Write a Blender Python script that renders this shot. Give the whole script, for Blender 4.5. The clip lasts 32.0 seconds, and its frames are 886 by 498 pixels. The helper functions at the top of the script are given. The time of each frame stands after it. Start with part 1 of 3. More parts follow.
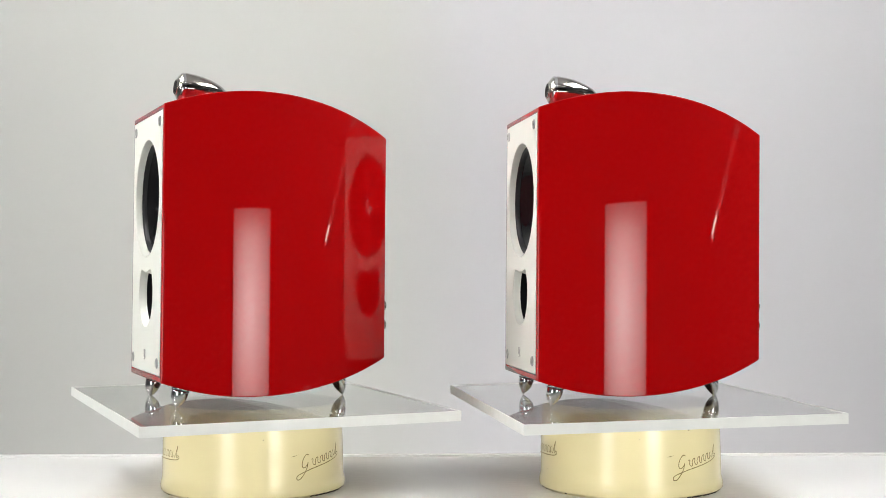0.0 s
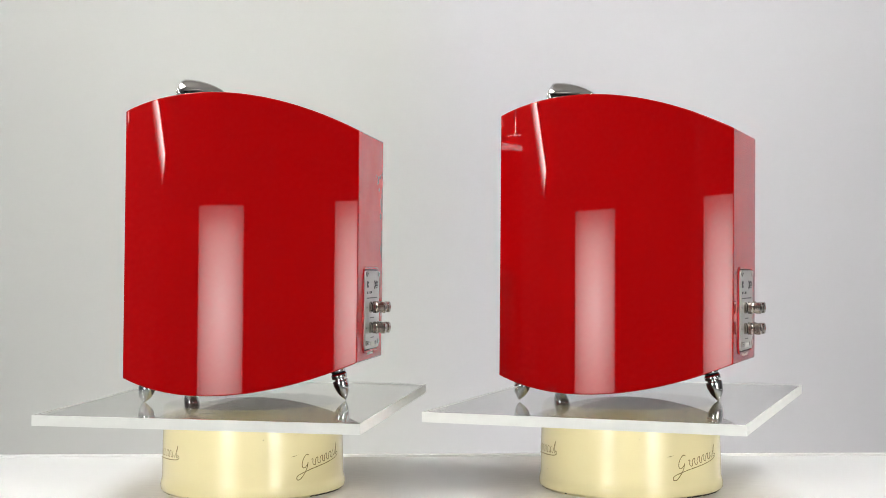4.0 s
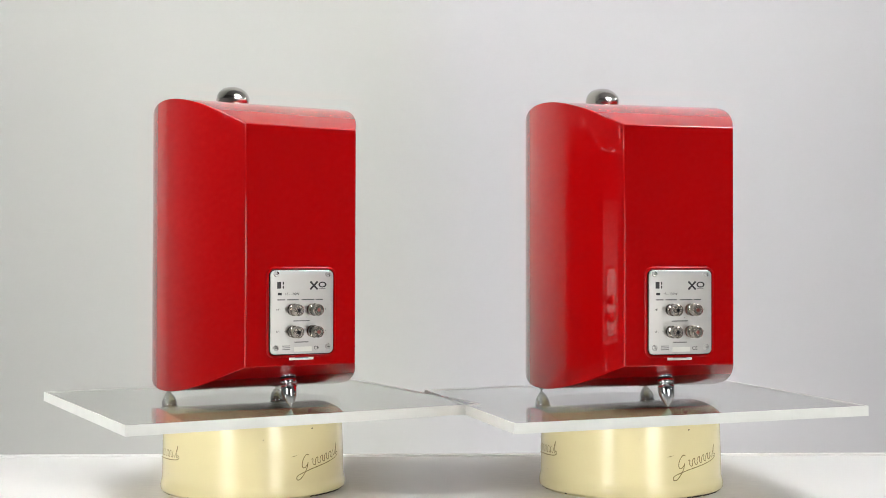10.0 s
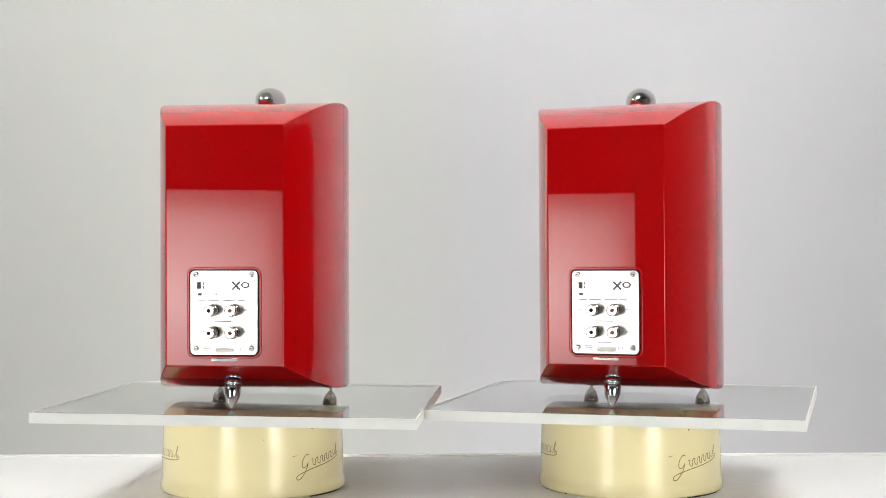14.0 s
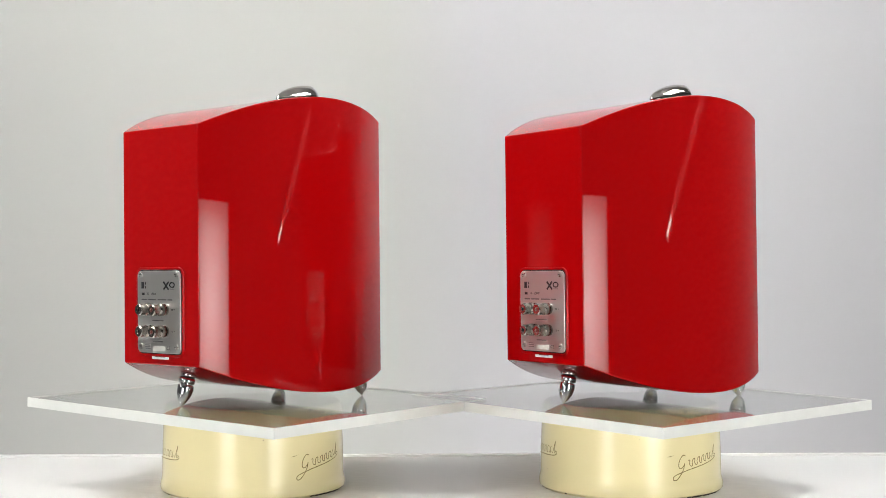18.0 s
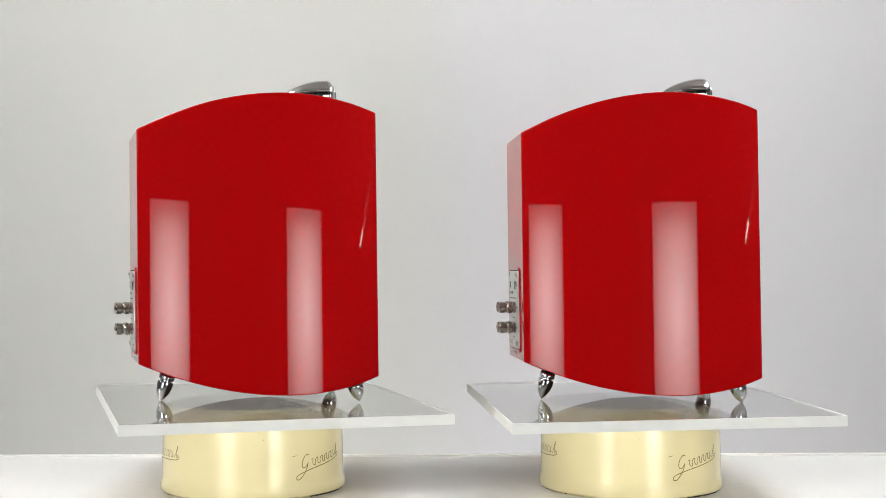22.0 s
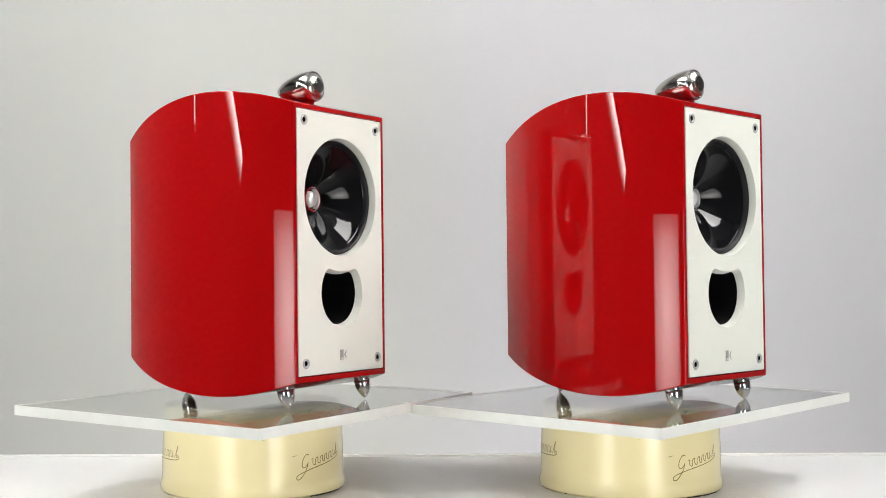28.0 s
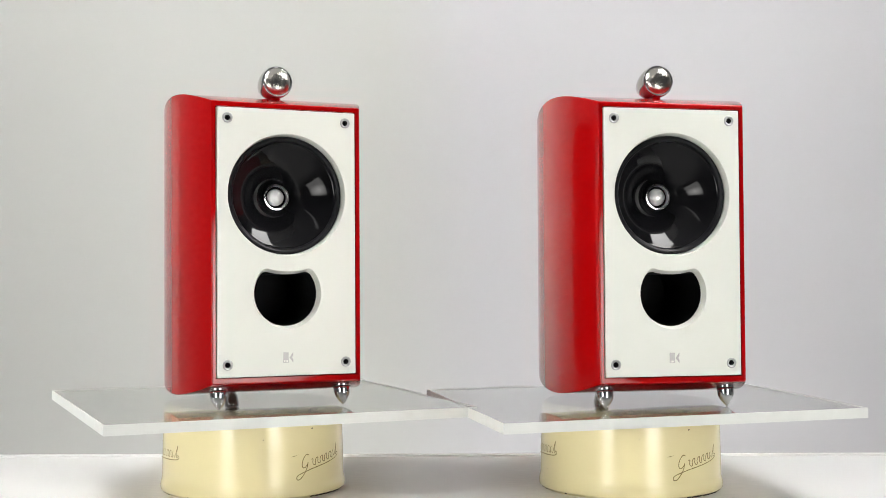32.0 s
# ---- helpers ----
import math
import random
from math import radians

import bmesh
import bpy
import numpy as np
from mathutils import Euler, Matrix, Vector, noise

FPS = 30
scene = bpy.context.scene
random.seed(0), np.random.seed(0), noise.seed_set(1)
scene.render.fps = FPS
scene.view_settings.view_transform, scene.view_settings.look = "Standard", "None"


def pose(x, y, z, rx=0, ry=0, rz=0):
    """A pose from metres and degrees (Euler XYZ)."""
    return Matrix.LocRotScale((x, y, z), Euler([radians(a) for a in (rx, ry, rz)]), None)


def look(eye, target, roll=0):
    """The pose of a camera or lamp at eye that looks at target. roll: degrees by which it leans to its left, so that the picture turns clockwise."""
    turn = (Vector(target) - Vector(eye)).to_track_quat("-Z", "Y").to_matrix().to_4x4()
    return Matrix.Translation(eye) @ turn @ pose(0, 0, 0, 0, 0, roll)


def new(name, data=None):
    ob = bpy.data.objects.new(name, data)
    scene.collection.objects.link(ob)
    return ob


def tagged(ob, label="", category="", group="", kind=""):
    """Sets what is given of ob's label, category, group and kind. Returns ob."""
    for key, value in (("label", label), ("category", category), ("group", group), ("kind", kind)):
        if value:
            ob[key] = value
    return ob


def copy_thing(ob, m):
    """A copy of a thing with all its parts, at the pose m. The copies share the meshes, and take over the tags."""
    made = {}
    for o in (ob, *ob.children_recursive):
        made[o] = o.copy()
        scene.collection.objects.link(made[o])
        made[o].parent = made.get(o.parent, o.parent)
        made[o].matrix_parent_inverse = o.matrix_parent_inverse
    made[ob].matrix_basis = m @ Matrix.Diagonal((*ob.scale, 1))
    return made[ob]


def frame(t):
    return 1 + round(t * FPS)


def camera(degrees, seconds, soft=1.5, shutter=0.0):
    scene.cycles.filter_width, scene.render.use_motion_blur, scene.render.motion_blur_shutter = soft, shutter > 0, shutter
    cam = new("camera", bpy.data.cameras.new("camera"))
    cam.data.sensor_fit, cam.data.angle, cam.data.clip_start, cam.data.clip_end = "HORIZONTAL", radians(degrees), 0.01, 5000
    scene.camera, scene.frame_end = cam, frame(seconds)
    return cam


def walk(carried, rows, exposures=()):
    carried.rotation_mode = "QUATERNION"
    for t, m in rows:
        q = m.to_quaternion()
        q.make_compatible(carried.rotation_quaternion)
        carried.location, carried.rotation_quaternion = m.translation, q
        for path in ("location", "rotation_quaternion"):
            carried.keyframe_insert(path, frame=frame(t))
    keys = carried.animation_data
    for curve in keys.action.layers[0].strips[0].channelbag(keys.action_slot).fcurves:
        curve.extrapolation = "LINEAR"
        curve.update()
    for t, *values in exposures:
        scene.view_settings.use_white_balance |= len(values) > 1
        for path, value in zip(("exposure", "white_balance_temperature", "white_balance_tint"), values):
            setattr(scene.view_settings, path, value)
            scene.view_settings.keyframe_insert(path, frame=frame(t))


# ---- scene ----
# ---- camera ----
cam = camera(39.12, 32.0, soft=0.5)
EXPOSURE = -0.14
EYE = (0.0, -1.6418, 1.0274)
VIEW = look(EYE, (0.0, 0.0, 1.0274 + 1.6418 * math.tan(0.0202)), -0.13)
walk(cam, [(0.0, VIEW), (32.0, VIEW)], [(0.0, EXPOSURE), (32.0, EXPOSURE)])

# turn of each loudspeaker in degrees, second by second of the slow spin
TURN_A = [(0, 294.56), (3.5, 264.87), (6, 243.67), (8, 226.64), (10, 209.44), (12, 192.18), (14, 175.01), (17, 149.43),
          (19, 132.63), (21, 115.92), (23, 99.29), (25.5, 78.55), (28, 57.77), (30, 41.06), (32, 24.43)]
TURN_B = [(0, 279.0), (3.5, 249.93), (6, 229.01), (8, 212.04), (10, 194.93), (12, 177.82), (14, 160.78), (17, 135.38),
          (19, 118.71), (21, 102.4), (23, 86.31), (25.5, 66.34), (28, 46.12), (30, 29.49), (32, 12.62)]
TABLE_Z = 0.75
BOARD_Z = 0.8681
BOARD_DROP = 0.0030
BOARD_T = 0.0118
TILT = 0.65         # the boards lie a little tilted towards the room
AXIS_A = (-0.2473, 0.0)
AXIS_B = (0.2455, 0.0048)

# ---- world and lights ----
world = bpy.data.worlds.new("studio_world")
scene.world = world
world.use_nodes = True
world.node_tree.nodes["Background"].inputs[0].default_value = (0.9, 0.95, 1.0, 1)
world.node_tree.nodes["Background"].inputs[1].default_value = 0.05
SOFTBOX_GLOW = 5.0
CEILING_GLOW = 2.5
SIDE_GLOW = 26.0
STRIP_GLOW = 14.0
WASH_GLOW = 6.7


# ---- materials ----
def nodes_of(name):
    m = bpy.data.materials.new(name)
    m.use_nodes = True
    nt = m.node_tree
    return m, nt, nt.nodes["Principled BSDF"]


def mat(name, color, rough=0.5, metal=0.0, coat=0.0, vary=0.06, scale=12.0, bump=0.0, bump_scale=300.0, rough_vary=0.06, spec=0.5, trans=0.0, ior=1.5, coat_rough=0.015, coat_ior=1.43):
    """A surface with slow colour drift, finer smudges in the gloss, and a fine relief."""
    m, nt, b = nodes_of(name)
    co = nt.nodes.new("ShaderNodeTexCoord")
    n1 = nt.nodes.new("ShaderNodeTexNoise")
    n1.inputs["Scale"].default_value, n1.inputs["Detail"].default_value = scale, 6
    nt.links.new(co.outputs["Object"], n1.inputs["Vector"])
    mix = nt.nodes.new("ShaderNodeMix")
    mix.data_type = "RGBA"
    mix.inputs["A"].default_value = (*[c * (1 - vary) for c in color], 1)
    mix.inputs["B"].default_value = (*[min(1, c * (1 + vary)) for c in color], 1)
    nt.links.new(n1.outputs["Fac"], mix.inputs["Factor"])
    nt.links.new(mix.outputs["Result"], b.inputs["Base Color"])
    n2 = nt.nodes.new("ShaderNodeTexNoise")
    n2.inputs["Scale"].default_value, n2.inputs["Detail"].default_value = scale * 4, 4
    nt.links.new(co.outputs["Object"], n2.inputs["Vector"])
    mr = nt.nodes.new("ShaderNodeMapRange")
    mr.inputs["To Min"].default_value, mr.inputs["To Max"].default_value = max(0.0, rough * (1 - rough_vary * 3)), min(1.0, rough * (1 + rough_vary * 3))
    nt.links.new(n2.outputs["Fac"], mr.inputs["Value"])
    nt.links.new(mr.outputs["Result"], b.inputs["Roughness"])
    b.inputs["Metallic"].default_value = metal
    b.inputs["Coat Weight"].default_value = coat
    b.inputs["Coat Roughness"].default_value, b.inputs["Coat IOR"].default_value = coat_rough, coat_ior
    b.inputs["Specular IOR Level"].default_value = spec
    b.inputs["IOR"].default_value = ior
    b.inputs["Transmission Weight"].default_value = trans
    if bump:
        n3 = nt.nodes.new("ShaderNodeTexNoise")
        n3.inputs["Scale"].default_value = bump_scale
        nt.links.new(co.outputs["Object"], n3.inputs["Vector"])
        bp = nt.nodes.new("ShaderNodeBump")
        bp.inputs["Strength"].default_value, bp.inputs["Distance"].default_value = bump, 0.001
        nt.links.new(n3.outputs["Fac"], bp.inputs["Height"])
        nt.links.new(bp.outputs["Normal"], b.inputs["Normal"])
    return m


def glow(name, color, strength, hot=0.0, hot_radius=0.1, upright=1.0, rim=None):
    """A lit diffuser, brighter round the lamp behind its middle."""
    m, nt, b = nodes_of(name)
    nt.nodes.remove(b)
    em = nt.nodes.new("ShaderNodeEmission")
    em.inputs["Color"].default_value = (*color, 1)
    co = nt.nodes.new("ShaderNodeTexCoord")
    ln = nt.nodes.new("ShaderNodeVectorMath")
    ln.operation = "LENGTH"
    squash = nt.nodes.new("ShaderNodeVectorMath")
    squash.operation = "MULTIPLY"
    squash.inputs[1].default_value = (1.0, 1.0, upright)
    nt.links.new(co.outputs["Object"], squash.inputs[0])
    nt.links.new(squash.outputs[0], ln.inputs[0])
    mr = nt.nodes.new("ShaderNodeMapRange")
    mr.interpolation_type = "LINEAR"
    mr.inputs["From Min"].default_value, mr.inputs["From Max"].default_value = 0.0, hot_radius
    mr.inputs["To Min"].default_value, mr.inputs["To Max"].default_value = strength + hot, strength
    nt.links.new(ln.outputs["Value"], mr.inputs["Value"])
    last = mr.outputs["Result"]
    if rim:
        sep = nt.nodes.new("ShaderNodeSeparateXYZ")
        nt.links.new(co.outputs["Object"], sep.inputs[0])
        side = nt.nodes.new("ShaderNodeMath")
        side.operation = "ABSOLUTE"
        nt.links.new(sep.outputs["X"], side.inputs[0])
        for value, far, wide, low in ((side.outputs[0], rim[0], 0.08, 0.62), (sep.outputs["Z"], rim[1], 0.11, 0.40)):
            dim = nt.nodes.new("ShaderNodeMapRange")
            dim.interpolation_type = "SMOOTHSTEP"
            dim.inputs["From Min"].default_value, dim.inputs["From Max"].default_value = far - wide, far
            dim.inputs["To Min"].default_value, dim.inputs["To Max"].default_value = 1.0, low
            nt.links.new(value, dim.inputs["Value"])
            mul = nt.nodes.new("ShaderNodeMath")
            mul.operation = "MULTIPLY"
            nt.links.new(last, mul.inputs[0])
            nt.links.new(dim.outputs["Result"], mul.inputs[1])
            last = mul.outputs[0]
    nt.links.new(last, em.inputs["Strength"])
    nt.links.new(em.outputs[0], nt.nodes["Material Output"].inputs[0])
    return m


def edge_glow(name, color, dim, bright, half, span=None):
    """A glowing surface: bright along one edge, fading across its width."""
    m, nt, b = nodes_of(name)
    nt.nodes.remove(b)
    em = nt.nodes.new("ShaderNodeEmission")
    em.inputs["Color"].default_value = (*color, 1)
    co = nt.nodes.new("ShaderNodeTexCoord")
    sep = nt.nodes.new("ShaderNodeSeparateXYZ")
    nt.links.new(co.outputs["Object"], sep.inputs[0])
    n = nt.nodes.new("ShaderNodeTexNoise")
    n.inputs["Scale"].default_value, n.inputs["Detail"].default_value = 7, 4
    nt.links.new(co.outputs["Object"], n.inputs["Vector"])
    add = nt.nodes.new("ShaderNodeMath")
    add.operation, add.inputs[1].default_value = "MULTIPLY_ADD", half * 1.2
    nt.links.new(n.outputs["Fac"], add.inputs[0])
    nt.links.new(sep.outputs["X"], add.inputs[2])
    mr = nt.nodes.new("ShaderNodeMapRange")
    mr.interpolation_type = "SMOOTHSTEP"
    mr.inputs["From Min"].default_value, mr.inputs["From Max"].default_value = span or (-half * 0.5, half * 1.6)
    mr.inputs["To Min"].default_value, mr.inputs["To Max"].default_value = dim, bright
    nt.links.new(add.outputs[0], mr.inputs["Value"])
    nt.links.new(mr.outputs["Result"], em.inputs["Strength"])
    nt.links.new(em.outputs[0], nt.nodes["Material Output"].inputs[0])
    return m


def tint_cast_wall(name, left, right, middle, half):
    """Matt white with a different white-balance cast put into its left and right colours, and faint roller marks."""
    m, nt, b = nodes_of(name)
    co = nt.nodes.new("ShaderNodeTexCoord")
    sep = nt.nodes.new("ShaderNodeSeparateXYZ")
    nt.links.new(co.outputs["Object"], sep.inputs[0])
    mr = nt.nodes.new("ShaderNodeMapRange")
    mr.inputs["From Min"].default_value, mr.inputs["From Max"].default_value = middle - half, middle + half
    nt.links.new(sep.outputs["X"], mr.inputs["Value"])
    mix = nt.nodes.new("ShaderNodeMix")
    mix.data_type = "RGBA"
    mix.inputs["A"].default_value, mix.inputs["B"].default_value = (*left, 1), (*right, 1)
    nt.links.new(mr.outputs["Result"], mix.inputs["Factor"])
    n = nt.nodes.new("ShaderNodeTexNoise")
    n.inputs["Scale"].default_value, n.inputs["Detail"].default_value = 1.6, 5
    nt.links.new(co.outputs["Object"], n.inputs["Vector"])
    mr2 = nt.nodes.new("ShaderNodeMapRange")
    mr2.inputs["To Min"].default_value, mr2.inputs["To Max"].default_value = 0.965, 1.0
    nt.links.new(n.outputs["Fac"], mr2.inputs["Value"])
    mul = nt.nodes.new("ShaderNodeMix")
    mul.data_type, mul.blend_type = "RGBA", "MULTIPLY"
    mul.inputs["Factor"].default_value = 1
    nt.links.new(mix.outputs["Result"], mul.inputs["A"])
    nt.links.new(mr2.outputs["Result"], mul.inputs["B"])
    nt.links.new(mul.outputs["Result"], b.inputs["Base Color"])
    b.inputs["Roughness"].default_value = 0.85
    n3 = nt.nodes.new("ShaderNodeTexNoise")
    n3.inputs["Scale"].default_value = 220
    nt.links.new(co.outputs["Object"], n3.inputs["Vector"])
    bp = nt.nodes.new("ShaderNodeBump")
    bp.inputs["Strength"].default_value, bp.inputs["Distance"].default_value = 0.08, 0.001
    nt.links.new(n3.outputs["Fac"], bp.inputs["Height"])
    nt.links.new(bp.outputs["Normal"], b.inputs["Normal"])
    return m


def hazed_top(name, pale, near_tins):
    """A streaky grey-brown laminate top with a whitish haze put into the colour away from the two tins."""
    m, nt, b = nodes_of(name)
    co = nt.nodes.new("ShaderNodeTexCoord")
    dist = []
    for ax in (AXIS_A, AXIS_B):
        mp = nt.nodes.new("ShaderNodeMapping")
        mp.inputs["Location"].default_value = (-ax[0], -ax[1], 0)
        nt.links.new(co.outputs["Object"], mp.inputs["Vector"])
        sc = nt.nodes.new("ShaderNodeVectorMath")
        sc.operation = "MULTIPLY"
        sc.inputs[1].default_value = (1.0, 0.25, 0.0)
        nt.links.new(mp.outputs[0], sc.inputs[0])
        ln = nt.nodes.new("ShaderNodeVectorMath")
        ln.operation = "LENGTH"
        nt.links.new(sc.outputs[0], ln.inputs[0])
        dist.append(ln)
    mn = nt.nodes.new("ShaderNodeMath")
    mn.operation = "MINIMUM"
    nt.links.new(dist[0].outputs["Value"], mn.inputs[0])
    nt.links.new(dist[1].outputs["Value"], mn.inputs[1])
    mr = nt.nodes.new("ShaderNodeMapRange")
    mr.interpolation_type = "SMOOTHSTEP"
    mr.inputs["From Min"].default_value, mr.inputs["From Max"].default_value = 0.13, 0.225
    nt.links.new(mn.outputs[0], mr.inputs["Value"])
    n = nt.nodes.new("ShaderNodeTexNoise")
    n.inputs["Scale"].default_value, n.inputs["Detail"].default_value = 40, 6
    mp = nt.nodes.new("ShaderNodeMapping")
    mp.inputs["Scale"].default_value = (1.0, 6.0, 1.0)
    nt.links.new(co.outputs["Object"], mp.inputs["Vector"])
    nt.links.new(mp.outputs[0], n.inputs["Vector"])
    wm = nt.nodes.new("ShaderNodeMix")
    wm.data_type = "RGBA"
    wm.inputs["A"].default_value = (*[c * 0.82 for c in near_tins], 1)
    wm.inputs["B"].default_value = (*[c * 1.15 for c in near_tins], 1)
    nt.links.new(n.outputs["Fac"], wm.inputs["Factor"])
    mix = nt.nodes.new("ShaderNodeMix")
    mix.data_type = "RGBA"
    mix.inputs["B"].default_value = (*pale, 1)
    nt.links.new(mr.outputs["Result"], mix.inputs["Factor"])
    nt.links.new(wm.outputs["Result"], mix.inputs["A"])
    nt.links.new(mix.outputs["Result"], b.inputs["Base Color"])
    b.inputs["Roughness"].default_value = 0.42
    return m


def clear(name, color, ior, rough):
    """Clear cast acrylic with faint wiping marks in its gloss."""
    m, nt, b = nodes_of(name)
    b.inputs["Base Color"].default_value = (*color, 1)
    b.inputs["IOR"].default_value = ior
    b.inputs["Transmission Weight"].default_value = 1.0
    co = nt.nodes.new("ShaderNodeTexCoord")
    mp = nt.nodes.new("ShaderNodeMapping")
    mp.inputs["Scale"].default_value = (3.0, 40.0, 1.0)
    nt.links.new(co.outputs["Object"], mp.inputs["Vector"])
    n = nt.nodes.new("ShaderNodeTexNoise")
    n.inputs["Scale"].default_value, n.inputs["Detail"].default_value = 5.0, 5
    nt.links.new(mp.outputs[0], n.inputs["Vector"])
    mr = nt.nodes.new("ShaderNodeMapRange")
    mr.inputs["From Min"].default_value, mr.inputs["From Max"].default_value = 0.4, 0.7
    mr.inputs["To Min"].default_value, mr.inputs["To Max"].default_value = rough, rough * 3.5
    nt.links.new(n.outputs["Fac"], mr.inputs["Value"])
    nt.links.new(mr.outputs["Result"], b.inputs["Roughness"])
    return m


RED = mat("red_lacquer", (0.325, 0.0003, 0.001), 0.5, coat=1.0, vary=0.03, scale=5, spec=0.02, coat_ior=1.40)
WHITE = mat("white_baffle_paint", (0.711, 0.725, 0.666), 0.45, vary=0.02, scale=8, bump=0.03, bump_scale=900)
CHROME = mat("chrome", (0.64, 0.64, 0.665), 0.022, metal=1.0, vary=0.03, scale=40)
SATIN = mat("satin_chrome", (0.72, 0.72, 0.74), 0.16, metal=1.0, vary=0.03, scale=40)
PODMETAL = mat("dark_chrome", (0.46, 0.435, 0.41), 0.08, metal=1.0, vary=0.04, scale=40)
DULL = mat("dull_grille_metal", (0.52, 0.51, 0.47), 0.22, metal=1.0, vary=0.12, scale=260, bump=0.15, bump_scale=1400)
STEEL = mat("satin_steel", (0.50, 0.49, 0.47), 0.28, metal=1.0, vary=0.05, scale=60, bump=0.05, bump_scale=1500)
BRUSHED = mat("brushed_aluminium", (0.60, 0.59, 0.57), 0.30, metal=0.85, vary=0.06, scale=70, bump=0.05, bump_scale=1200)
NICKEL = mat("dull_nickel", (0.42, 0.39, 0.35), 0.22, metal=1.0, vary=0.06, scale=80)
SOCKET = mat("grey_socket_metal", (0.42, 0.43, 0.42), 0.3, metal=0.6, vary=0.05, scale=90)
RUBBER = mat("black_rubber", (0.007, 0.007, 0.0085), 0.42, spec=0.25, vary=0.15, scale=60)
CONE = mat("dark_polypropylene", (0.006, 0.006, 0.007), 0.06, vary=0.2, scale=30, spec=0.20)
DOME = mat("silver_dome", (0.82, 0.82, 0.81), 0.36, metal=0.6, vary=0.03, scale=90)
BLACK = mat("black_plastic", (0.005, 0.005, 0.006), 0.6, vary=0.2, scale=40, spec=0.12)
INK = mat("black_ink", (0.02, 0.02, 0.022), 0.5, vary=0.1, scale=200)
EMBLEM = mat("polished_metal_emblem", (0.44, 0.43, 0.42), 0.45, metal=1.0, vary=0.1, scale=200)
GREYINK = mat("grey_print", (0.13, 0.13, 0.13), 0.5, vary=0.1, scale=200)
LABEL = mat("white_label_paper", (0.78, 0.77, 0.72), 0.6, vary=0.04, scale=80)
PAPER = mat("grey_roll_paper", (0.16, 0.16, 0.16), 0.8, vary=0.06, scale=6)
REDRING = mat("red_ring_plastic", (0.17, 0.03, 0.02), 0.4, vary=0.1, scale=80)
CREAM = mat("cream_enamel", (0.79, 0.705, 0.40), 0.40, vary=0.05, scale=9, coat=0.9, rough_vary=0.02, coat_rough=0.035)
TARNISH = mat("tarnished_tinplate", (0.19, 0.145, 0.10), 0.5, metal=0.4, vary=0.3, scale=25, bump=0.1, bump_scale=200)
RUST = mat("rusty_chip", (0.05, 0.035, 0.03), 0.8, vary=0.4, scale=200)
GOLD = mat("brown_gold_print", (0.20, 0.145, 0.04), 0.6, vary=0.1, scale=90)
ACRYLIC = clear("clear_acrylic", (0.77, 0.78, 0.755), 1.49, 0.012)
FROST = mat("sawn_acrylic_edge", (0.69, 0.705, 0.675), 0.62, vary=0.08, scale=40, bump=0.1, bump_scale=300)
# greenish cast on the left, lilac cast on the right, both put into the white
WALL = tint_cast_wall("tint_cast_white", (0.485, 0.493, 0.474), (0.508, 0.508, 0.529), -0.02, 0.10)
PLAINWALL = mat("room_paint", (0.13, 0.13, 0.13), 0.9, vary=0.05, scale=1.5)
CEILM = mat("ceiling_paint", (0.4, 0.4, 0.4), 0.9, vary=0.05, scale=1.5)
# unseen rear wall: the dark of the room is put into this colour
DARKWALL = mat("dark_room_tone", (0.035, 0.035, 0.035), 0.9, vary=0.08, scale=1.5)
FLOORM = mat("grey_floor", (0.5, 0.495, 0.49), 0.6, vary=0.1, scale=3)
TOP = hazed_top("hazed_table_laminate", (0.74, 0.74, 0.73), (0.53, 0.50, 0.45))
LIP = mat("pale_table_edge", (0.72, 0.72, 0.70), 0.4, vary=0.05, scale=20)
SOFT = glow("softbox_diffuser", (1.0, 0.98, 0.95), SOFTBOX_GLOW, SOFTBOX_GLOW * 2.3, 0.30, 1.0, (0.28, 0.285))
STRIP = edge_glow("strip_diffuser", (1.0, 0.97, 0.93), STRIP_GLOW * 0.12, STRIP_GLOW * 2.4, 0.045)
FAINT = edge_glow("faint_strip_diffuser", (1.0, 0.97, 0.93), 0.12, 0.6, 0.012)
WASH = glow("backdrop_fill_diffuser", (1.0, 0.99, 0.97), WASH_GLOW, 0.0, 1.0)
TUBE = glow("tube_glow", (1.0, 0.98, 0.95), STRIP_GLOW * 1.7, 0.0, 1.0)
# the light on the cloths is put in as emission, stronger towards the backdrop
CLOTH_A = edge_glow("glowing_cloth", (1.0, 0.97, 0.95), 0.07, 0.26, 0.08, (0.75, 1.95))
CLOTH_B = edge_glow("dim_glowing_cloth", (1.0, 0.97, 0.95), 0.06, 0.26, 0.08, (0.55, 1.72))
PANEL = glow("ceiling_light_diffuser", (1.0, 0.99, 0.97), CEILING_GLOW, 0.0, 1.0)
SIDE_PANEL = glow("side_fill_diffuser", (1.0, 0.99, 0.97), SIDE_GLOW, 0.0, 1.0)


# ---- mesh helpers ----
def part(name, bm, material, parent=None, label="", m=None, angle=35):
    """Links a bmesh (or a mesh) as one mesh object, under its thing or part."""
    if isinstance(bm, bmesh.types.BMesh):
        me = bpy.data.meshes.new(name)
        bm.normal_update()
        bm.to_mesh(me)
        bm.free()
    else:
        me = bm
        me.name = name
    for p in me.polygons:
        p.use_smooth = True
    me.set_sharp_from_angle(angle=radians(angle))
    me.materials.clear()
    me.materials.append(material)
    ob = new(name, me)
    if parent:
        ob.parent = parent
    if m is not None:
        ob.matrix_basis = m
    if label:
        tagged(ob, label)
    return ob


